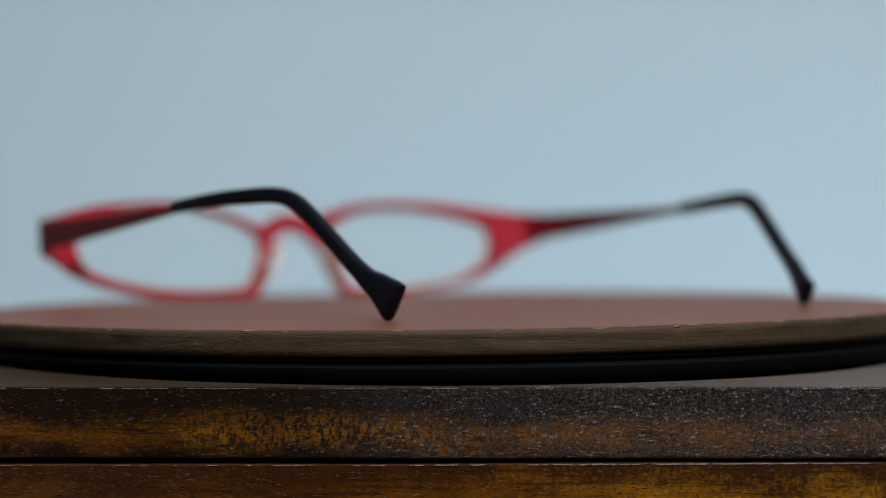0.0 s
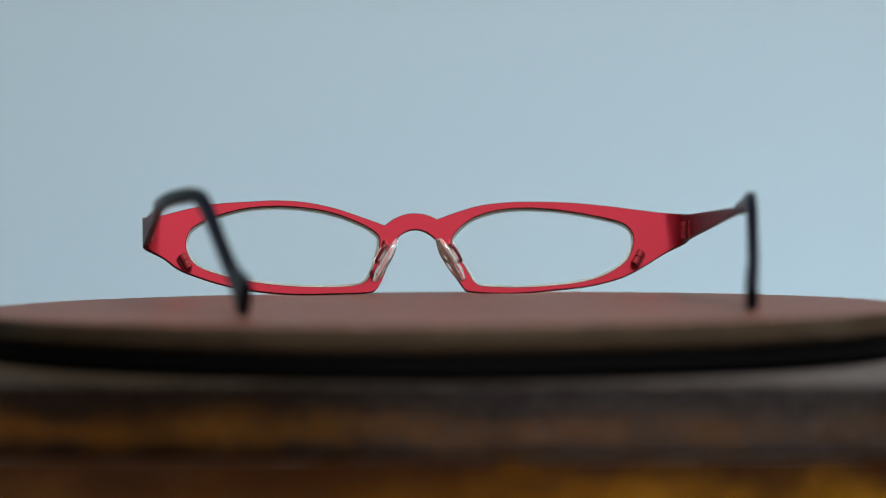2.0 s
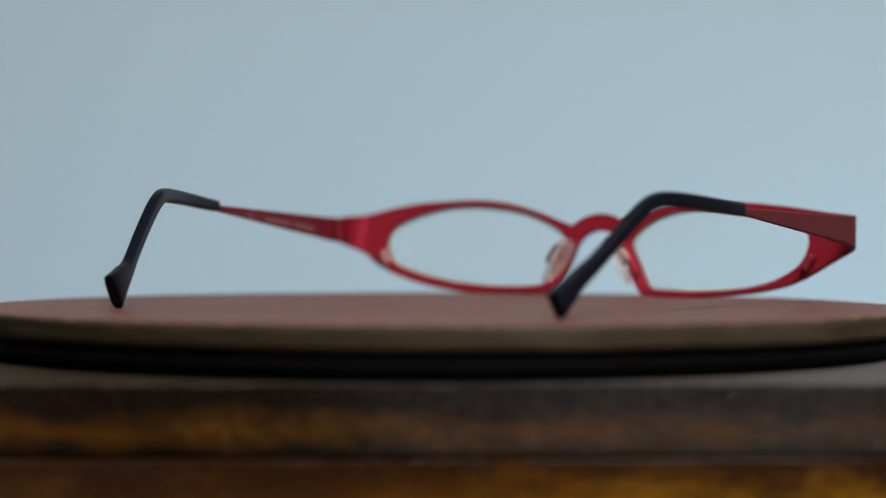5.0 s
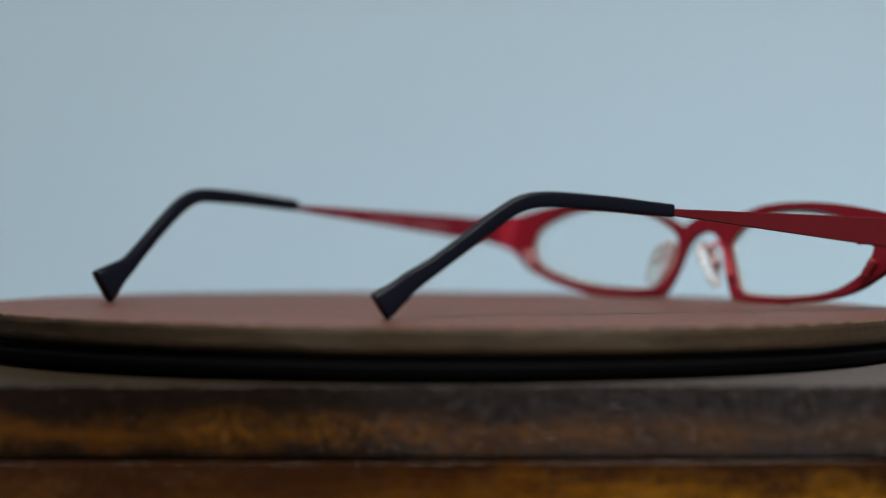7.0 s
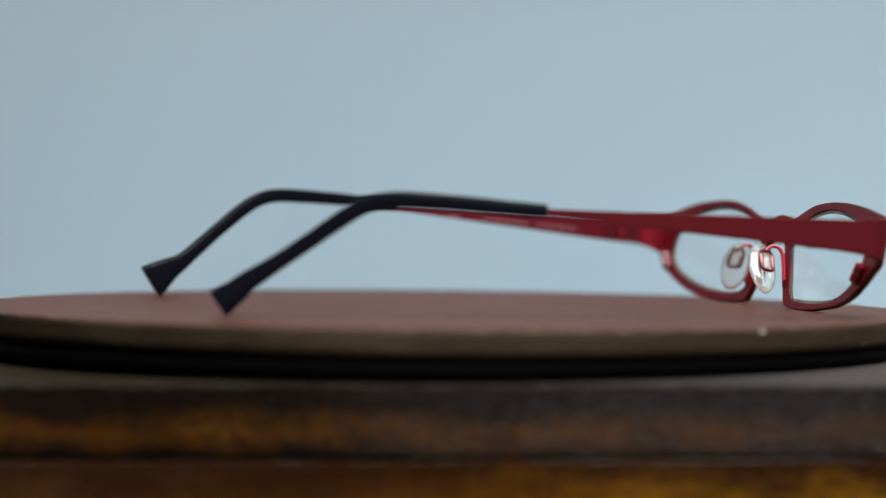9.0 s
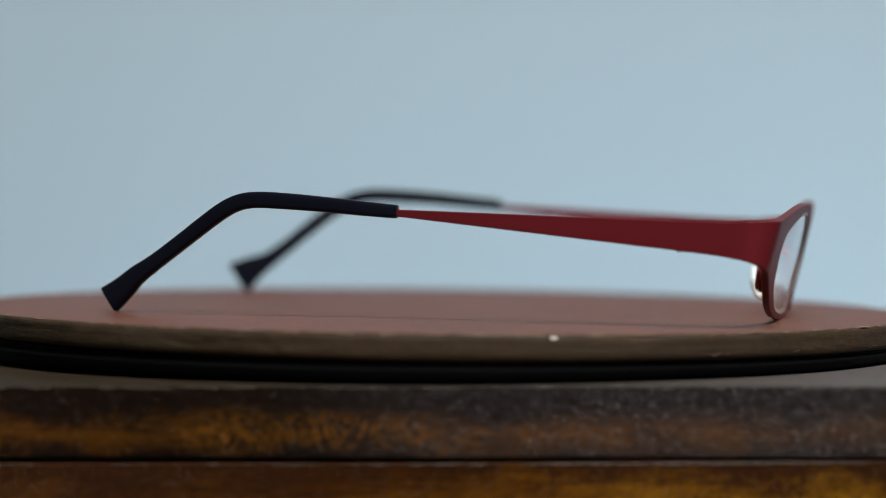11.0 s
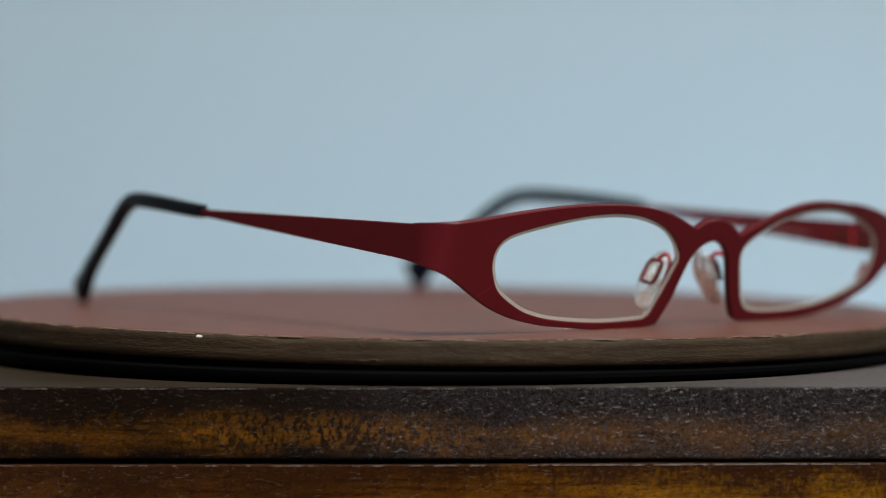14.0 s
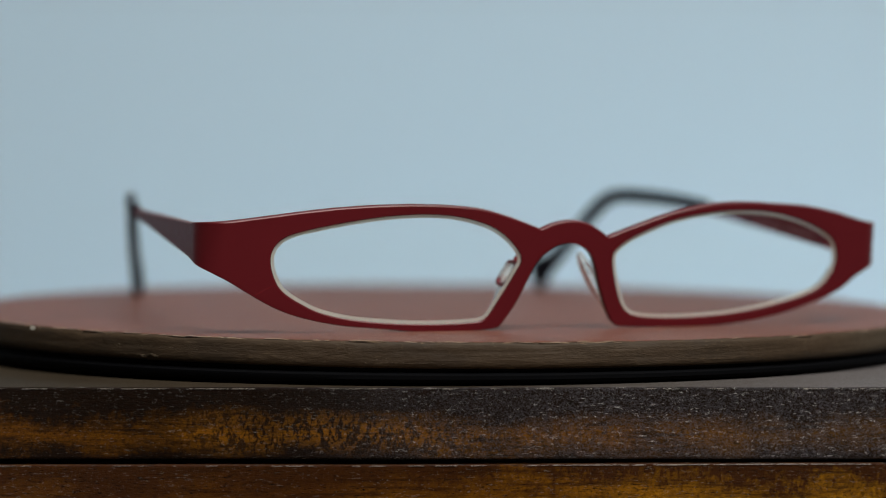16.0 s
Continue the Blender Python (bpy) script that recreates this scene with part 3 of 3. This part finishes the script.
LOW_LEFT = [(-12, .25), (-15, .1), (-22, .0), (-28, .0), (-33.8, .3), (-40.7, 1.2), (-47.6, 2.8), (-54.5, 5.2), (-58, 6.8), (-62, 9.2), (-66, 10.8), (-70, 11.9, 1)]
TOP_LEFT = [(-70, 18.75, 1), (-66, 18.9), (-62, 19.2), (-54.5, 20.75), (-47.6, 21.95), (-40.7, 22.4), (-33.8, 22.7), (-27, 22.3), (-20, 20.9), (-13.2, 18.65), (-7.4, 16.5, 1), (-5, 18.1), (-2.5, 19.1)]
HOLE_RIGHT = [(9.1, 12.7), (10.9, 15.4), (14.3, 17.9), (18.4, 19.4), (22.6, 20.2), (28, 20.5), (34.9, 20.1), (41.8, 19.1), (48.7, 17.7), (52.6, 16.4), (54.5, 14.2), (54.5, 11.2), (52.6, 7.5),
              (48.7, 4.9), (44.6, 3.2), (38.4, 2.0), (28, 1.25), (18.4, 1.4), (15, 2.1), (12.9, 5.1), (10.2, 9.9)]
HOLE_LEFT = [(-8.7, 12.7), (-9.8, 14.8), (-13.2, 16.95), (-20, 19.55), (-27, 20.85), (-33.8, 21.25), (-40.7, 20.75), (-47.6, 19.0), (-53.0, 16.5), (-54.8, 14), (-55, 10.8), (-53.1, 7.6), (-49, 5.5),
             (-40.7, 3.4), (-32.5, 2.2), (-22.8, 1.7), (-14.8, 2.1), (-11.8, 3.7), (-9.9, 7.8)]


def wider(points):
    """The left lens is a little wider than the right one; heights grow by a fiftieth."""
    out = []
    for p in points:
        x = float(np.interp(p[0], (-70, -63, -56, -10, 0, 70), (-70, -63.4, -57.7, -10.2, 0, 70)))
        out.append((x, p[1] * 1.02, *p[2:]))
    return out


hole_r, hole_l = spline(wider(HOLE_RIGHT), 0.8, True), spline(wider(HOLE_LEFT), 0.8, True)
outer = spline(wider(TOP_RIGHT + LOW_RIGHT + MIDDLE + LOW_LEFT + TOP_LEFT), 0.8, True)
SKIN = [M_OUT, M_IN, M_EDGE]
part("front_frame", plate([outer, hole_r, hole_l], 1.4, 0.16), SKIN, glasses, "red front, coloured as shaded outside and as lit on its back", 40)


def loft(loops, closed_ends=True):
    bm = bmesh.new()
    rows = [[bm.verts.new(p) for p in lp] for lp in loops]
    n = len(rows[0])
    for p, q in zip(rows, rows[1:]):
        for i in range(n):
            bm.faces.new((p[i - 1], p[i], q[i], q[i - 1]))
    if closed_ends:
        bm.faces.new(rows[0])
        bm.faces.new(rows[-1][::-1])
    return bm


def lens_bm(hole):
    """A thin pane that follows the front, with several rings so that it bends."""
    edge = inset(hole, 0.25)
    mid = sum(edge, Vector((0, 0))) / len(edge)
    bm = bmesh.new()
    sides = []
    for off in (0.28, -0.56):
        rings = []
        for k in range(1, 9):
            f = k / 8
            rings.append([bm.verts.new(outward(*(mid + (p - mid) * f), off)) for p in edge])
        c = bm.verts.new(outward(*mid, off))
        for i in range(len(edge)):
            bm.faces.new((c, rings[0][i - 1], rings[0][i]))
            for a, b2 in zip(rings, rings[1:]):
                bm.faces.new((a[i - 1], b2[i - 1], b2[i], a[i]))
        sides.append(rings[-1])
    for i in range(len(edge)):
        bm.faces.new((sides[0][i - 1], sides[0][i], sides[1][i], sides[1][i - 1]))
    return bm


def rim_bm(hole):
    """The pale bevelled edge of the pane, seen inside the frame's opening."""
    a, b2 = hole, inset(hole, 0.62)
    bm = bmesh.new()
    rows = [[bm.verts.new(outward(p.x, p.y, o)) for p in lp] for lp, o in ((a, 0.50), (b2, 0.42), (inset(hole, 0.32), -0.12), (a, -0.16))]
    for k in range(4):
        p, q = rows[k], rows[(k + 1) % 4]
        for i in range(len(a)):
            f = bm.faces.new((p[i - 1], p[i], q[i], q[i - 1]))
            f.material_index = 1 if k in (1, 2) else 0
    return bm


for hole in (hole_r, hole_l):
    pane = part("lens", lens_bm(hole), M_GLASS, glasses, "clear glass lens")
    pane.visible_shadow = False
    part("lens_rim", rim_bm(hole), [M_RIM, M_FROST], pane, "ivory bevelled lens edge", 50)


def sweep(path, sizes, n=12, power=3.0):
    """A rod along 3D points (mm); sizes: half height and half width at each. Sections are rounded rectangles."""
    pts = [Vector(p) for p in path]
    loops = []
    for i, p in enumerate(pts):
        t = (pts[min(i + 1, len(pts) - 1)] - pts[max(i - 1, 0)]).normalized()
        side = Vector((0, 0, 1)).cross(t)
        side = (side if side.length > 0.05 else Vector((1, 0, 0))).normalized()
        up = t.cross(side).normalized()
        h, w = sizes[i]
        ring = []
        for k in range(n):
            a = 2 * math.pi * (k + 0.5) / n
            c, s = math.cos(a), math.sin(a)
            ring.append((p + side * w * math.copysign(abs(c) ** (2 / power), c) + up * h * math.copysign(abs(s) ** (2 / power), s)) * MM)
        loops.append(ring)
    return loft(loops)


def smooth_path(points, k=5):
    pts = [np.array(p, float) for p in points]
    out = []
    for i in range(len(pts) - 1):
        p0, p1, p2, p3 = pts[max(i - 1, 0)], pts[i], pts[i + 1], pts[min(i + 2, len(pts) - 1)]
        for j in range(k):
            t = j / k
            out.append(0.5 * (2 * p1 + (p2 - p0) * t + (2 * p0 - 5 * p1 + 4 * p2 - p3) * t * t + (3 * p1 - p0 - 3 * p2 + p3) * t ** 3))
    out.append(pts[-1])
    return out


def temple(q):
    rise, low = (0.0, 0.0) if q > 0 else (0.95, 0.35)
    loop = [(70, 12.3, 1), (73, 12.85 - low / 2), (76.5, 13.3 - low, 1), (135, 19.4 + rise, 1), (135, 20.55 + rise, 1), (78, 19.2 - low), (70, 19.15, 1)]
    pts = spline(loop, 0.9, True)
    if q < 0:
        pts = [Vector((-p.x, p.y)) for p in pts]
    bar = part("temple", plate([pts], 1.4, 0.16), [M_OUT, M_INNER, M_EDGE], glasses, "tapering red metal temple", 40)
    # hinge on the inner side, where the temple folds: two leaves, three knuckles between them, a stop at the far end

    def block(name, s0, s1, z0, z1, near, far, mat, slope=0.0):
        bm = bmesh.new()
        corners = ((s0, z0), (s1, z0 + slope), (s1, z1 + slope), (s0, z1))
        low = [bm.verts.new(outward(q * s, z, near)) for s, z in corners]
        high = [bm.verts.new(outward(q * (s + (s1 - s0) * (0.03 if s == s0 else -0.03)), z + (0.12 if z < (z0 + z1) / 2 else -0.12), far)) for s, z in corners]
        bm.faces.new(low), bm.faces.new(high)
        for i in range(4):
            bm.faces.new((low[i - 1], low[i], high[i], high[i - 1]))
        part(name, bm, mat, bar)

    block("hinge_leaf", 71.0, 74.6, 13.0, 17.4, -0.5, -1.1, M_RING)
    block("hinge_leaf", 76.6, 80.6, 13.4, 17.4, -0.5, -1.1, M_RING, 0.2)
    block("hinge_stop", 80.7, 81.2, 13.5, 17.8, -0.5, -1.25, M_LOCK)
    for z0, z1 in ((13.2, 14.5), (14.65, 15.95), (16.1, 17.4)):
        bm = bmesh.new()
        bmesh.ops.create_cone(bm, cap_ends=True, segments=16, radius1=0.9 * MM, radius2=0.9 * MM, depth=(z1 - z0) * MM)
        bmesh.ops.translate(bm, verts=bm.verts, vec=outward(q * 75.6, (z0 + z1) / 2, -1.25))
        part("hinge_knuckle", bm, M_LOCK, bar)


def temple_tip(q):
    lift = -0.5 if q > 0 else 0.8
    side = 0.7 if q > 0 else -1.5
    path = [(63.75, -67.8, 20.25 + (1.15 if q > 0 else 0.7) * lift), (63.0, -74, 20.7 + (1.1 if q > 0 else 0.85) * lift), (61.5, -83, 21.4 + lift), (59.6 + side * 0.4, -91, 21.9 + lift), (58.0 + side * 0.7, -96.5, 22.0 + lift), (56.9 + side * 0.9, -100.4, 21.2 + lift),
            (55.9 + side, -104.4, 19.0 + lift), (54.3 + side, -110.8, 14.6 + lift), (52.7 + side, -117, 10.3 + lift * 0.8), (51.4 + side, -121.4, 7.4 + lift * 0.6)]
    half = [(1.2, 1.0), (1.25, 1.05), (1.3, 1.1), (1.35, 1.1), (1.35, 1.1), (1.35, 1.1), (1.35, 1.1), (1.3, 1.1), (1.35, 1.1), (1.7, 1.15)]
    if q > 0:
        path += [(50.5 + side, -124.0, 4.9), (49.8 + side, -126.5, 2.95), (49.6 + side, -127.4, 2.3)]
        half += [(2.1, 1.2), (2.55, 1.25), (2.7, 1.2)]
    else:
        path += [(50.5 + side, -124.6, 6.0), (49.8 + side, -127.4, 4.1), (49.6 + side, -128.6, 3.3)]
        half += [(2.6, 1.25), (3.6, 1.3), (3.9, 1.25)]
    path = [(a, b2, c2 + float(np.interp(-b2, (105, 122), (0.42, -0.1)))) for a, b2, c2 in path]
    half = [(h + float(np.interp(i, (0, 3, 8, 12), (0.08, 0.2, 0.2, 0.1))), w + 0.08) for i, (h, w) in enumerate(half)]
    if q < 0:
        # this tip bends a little further back
        path = [(a, b2 - float(np.interp(-b2, (83, 96, 106, 121), (0, 1.8, 1.8, 0))), c2) for a, b2, c2 in path]
    full = smooth_path([(q * a, b2, c2) for a, b2, c2 in path])
    sizes = smooth_path(half)
    sizes[0] = sizes[0] * 0.85
    full.insert(1, full[0] + (full[1] - full[0]) * 0.15)
    sizes.insert(1, np.array(half[0], float))
    end = full[-1] + (full[-1] - full[-2]) * 0.6
    full.append(end)
    sizes.append(sizes[-1] * 0.9)
    part("temple_tip", sweep(full, sizes, 20, 4.0), M_TIP, glasses, "black rubber temple tip with a flared end", 40)


def nose_pad(q):
    """A clear oval pad, pushed into a wire ring; the wire rises from the rim and loops over to the ring."""
    top, low = Vector((q * 5.1, -1.7, 13.7)), Vector((q * 11.2, -2.9, 3.1))
    mid, axis = (top + low) / 2, (top - low)
    length = axis.length
    axis.normalize()
    wide = Vector((-q * 0.27, 1, 0.0))
    wide = (wide - axis * wide.dot(axis)).normalized()
    thick = axis.cross(wide)
    lens_side = thick * (1 if thick.x * q > 0 else -1)

    def at(x, y, z):
        return mid + axis * x + wide * y + lens_side * z

    bm = bmesh.new()
    bmesh.ops.create_uvsphere(bm, u_segments=36, v_segments=24, radius=1)
    for v in bm.verts:
        x, y, z = v.co
        t = math.copysign(abs(z) ** 0.45, z)
        dent = 0.30 * noise.noise(Vector((x * 2.0, y * 4.0, z * 2 + q)))
        v.co = at(x * length / 2, y * 3.25 * (1 + 0.10 * x), t * (0.85 + dent) - 0.45 * y * y - 0.1 * x * x) * MM
    pad = part("nose_pad", bm, M_PAD, glasses, "clear silicone nose pad")
    pad.visible_shadow = False

    # clear plug of the pad, held in the ring
    bm = bmesh.new()
    bmesh.ops.create_uvsphere(bm, u_segments=24, v_segments=14, radius=1)
    for v in bm.verts:
        x, y, z = (math.copysign(abs(k) ** 0.75, k) for k in v.co)
        v.co = at(0.9 + x * 1.75, -0.1 + y * 0.95, 1.75 + z * 1.0) * MM
    plug = part("pad_plug", bm, M_PAD, pad, "clear plug through the wire ring")
    plug.visible_shadow = False

    # ring: a rounded rectangle of wire round the plug
    ring = [at(0.9 + 2.35 * math.copysign(abs(math.cos(k)) ** 0.5, math.cos(k)), -0.1 + 1.45 * math.copysign(abs(math.sin(k)) ** 0.5, math.sin(k)), 1.7)
            for k in (2 * math.pi * i / 40 for i in range(41))]
    part("pad_ring", sweep(ring, [(0.38, 0.45)] * len(ring), 8, 2.5), M_RING, glasses, "dark red wire ring holding the pad")

    # arm: up from the rim, over, and down to the ring's upper end
    foot = Vector((q * 11.1, 1.7, 4.6))
    end = at(3.2, 0.2, 1.7)
    arm = [foot, Vector((q * 10.7, 1.5, 5.8)), Vector((q * 9.8, 1.8, 8.0)), Vector((q * 9.0, 2.0, 10.2)), Vector((q * 8.5, 1.9, 11.7)), Vector((q * 8.1, 1.1, 12.9)),
           Vector((q * 7.8, -0.2, 13.1)), end.lerp(Vector((q * 7.6, -1.3, 12.8)), 0.5), end]
    arm = smooth_path(arm, 5)
    part("pad_arm", sweep(arm, [(0.42, 0.42)] * len(arm), 10, 2.0), M_WIRE, glasses, "bent red wire holding the nose pad")
    # solder block at the arm's foot
    bm = bmesh.new()
    bmesh.ops.create_cube(bm, size=1)
    for v in bm.verts:
        v.co = (foot + Vector((v.co.x * 1.1, v.co.y * 1.2 - 0.1, v.co.z * 2.0 + 0.4))) * MM
    bmesh.ops.bevel(bm, geom=bm.edges[:], offset=0.3 * MM, segments=2, affect="EDGES")
    part("arm_foot", bm, M_OUT, glasses, "soldered foot of the pad wire")


def rim_lock(q):
    """The red screw barrel in two pieces that closes the rim, behind the outer lower corner of the lens."""
    a, b2 = Vector(outward(q * (54.4 if q > 0 else 56.1), 6.5, -1.6)), Vector(outward(q * (56.4 if q > 0 else 58.1), 10.0, -1.6))
    d = (b2 - a).normalized()
    side = d.cross(Vector((0, 1, 0))).normalized()
    up = side.cross(d)
    steps = ((0, 0.75), (0.05, 0.95), (0.46, 0.95), (0.48, 0.72), (0.53, 0.72), (0.55, 0.95), (0.93, 0.95), (0.98, 0.8), (0.985, 0.45), (0.93, 0.4))
    loops = [[a + (b2 - a) * f + (side * math.cos(2 * math.pi * k / 18) + up * math.sin(2 * math.pi * k / 18)) * r * MM for k in range(18)] for f, r in steps]
    lock = part("rim_lock", loft(loops), M_LOCK, glasses, "dark red screw barrel in two pieces", 25)
    bm = bmesh.new()
    bmesh.ops.create_cube(bm, size=1)
    c = outward(q * (55.6 if q > 0 else 57.3), 8.0, -0.95)
    for v in bm.verts:
        v.co = c + side * v.co.x * 1.5 * MM + d * v.co.y * 3.3 * MM + up * v.co.z * 1.0 * MM
    bmesh.ops.bevel(bm, geom=bm.edges[:], offset=0.2 * MM, segments=2, affect="EDGES")
    part("lock_block", bm, M_EDGE, lock)


def strip_on_sheet(points, width, lo, hi):
    """A narrow bar that follows the sheet between two offsets."""
    bm, rows = bmesh.new(), []
    pts = spline(points, 0.4)
    for i, p in enumerate(pts):
        t = (pts[min(i + 1, len(pts) - 1)] - pts[max(i - 1, 0)]).normalized()
        nrm = Vector((-t.y, t.x)) * width / 2
        a, b2 = p - nrm, p + nrm
        rows.append([bm.verts.new(outward(a.x, a.y, lo)), bm.verts.new(outward(a.x, a.y, hi)), bm.verts.new(outward(b2.x, b2.y, hi)), bm.verts.new(outward(b2.x, b2.y, lo))])
    for a, b2 in zip(rows, rows[1:]):
        for k in range(4):
            bm.faces.new((a[k], a[(k + 1) % 4], b2[(k + 1) % 4], b2[k]))
    bm.faces.new(rows[0])
    bm.faces.new(rows[-1][::-1])
    return bm


def rim_seam(q):
    k = 1.0 if q > 0 else 1.03
    part("rim_seam", strip_on_sheet([(q * 53.4 * k, 8.6), (q * 55.0 * k, 7.9), (q * 57.4 * k, 6.5)], 0.08, 0.66, 0.71), M_LOCK, glasses, "fine bright closing seam")


def print_marks():
    """Small unreadable printing on the inner side of one temple."""
    rng = random.Random(4)
    s = -87.2
    while s > -119:
        w = rng.choice((0.7, 0.9, 1.2))
        z = 16.1 + (abs(s) - 88) * 0.095
        if not -99.0 < s < -97.0 and not -117.2 < s < -111.5:
            part("print_mark", strip_on_sheet([(s, z), (s - w, z + w * 0.08)], 0.8, -0.69, -0.73), M_PRINT, glasses)
        s -= w + 0.35


rim_seam(1)
rim_seam(-1)
print_marks()
for q in (1, -1):
    temple(q)
    temple_tip(q)
    nose_pad(q)
    rim_lock(q)

# the lens focuses on this point, which slides along the line of sight
focus = new("focus_point")
focus.empty_display_size = 0.005
cam.data.dof.focus_object = focus


# ---- what moves ----
TURN = [(0, -0.24), (2, -24.16), (4, -47.69), (6.5, -77.5), (9, -107.77), (11.5, -137.86), (13, -155.8), (14.5, -173.78), (16, -191.84)]


def turn_at(t):
    for (t0, a0), (t1, a1) in zip(TURN, TURN[1:]):
        if t <= t1:
            return a0 + (a1 - a0) * (t - t0) / (t1 - t0)


def motions():
    times = [i * 0.5 for i in range(33)]
    tilt = pose(0, 0, 0, math.degrees(math.atan(TILT_B)), -math.degrees(math.atan(TILT_A)), 0)
    stand = tilt @ pose(-34.6 * MM, 62.4 * MM, 0.02 * MM, 0, 0, 31.6)
    walk(platter, [(t, pose(0, 0, 0, 0, 0, turn_at(t))) for t in times])
    walk(board, [(t, pose(0, 0, EYE_Z, 0, 0, turn_at(t))) for t in times])
    walk(glasses, [(t, pose(0, 0, EYE_Z - 23.1 * MM, 0, 0, turn_at(t)) @ stand) for t in times])
    walk(focus, [(t, pose(0, -REACH + d * REACH, EYE_Z - 0.02)) for t, d in FOCUS])


motions()
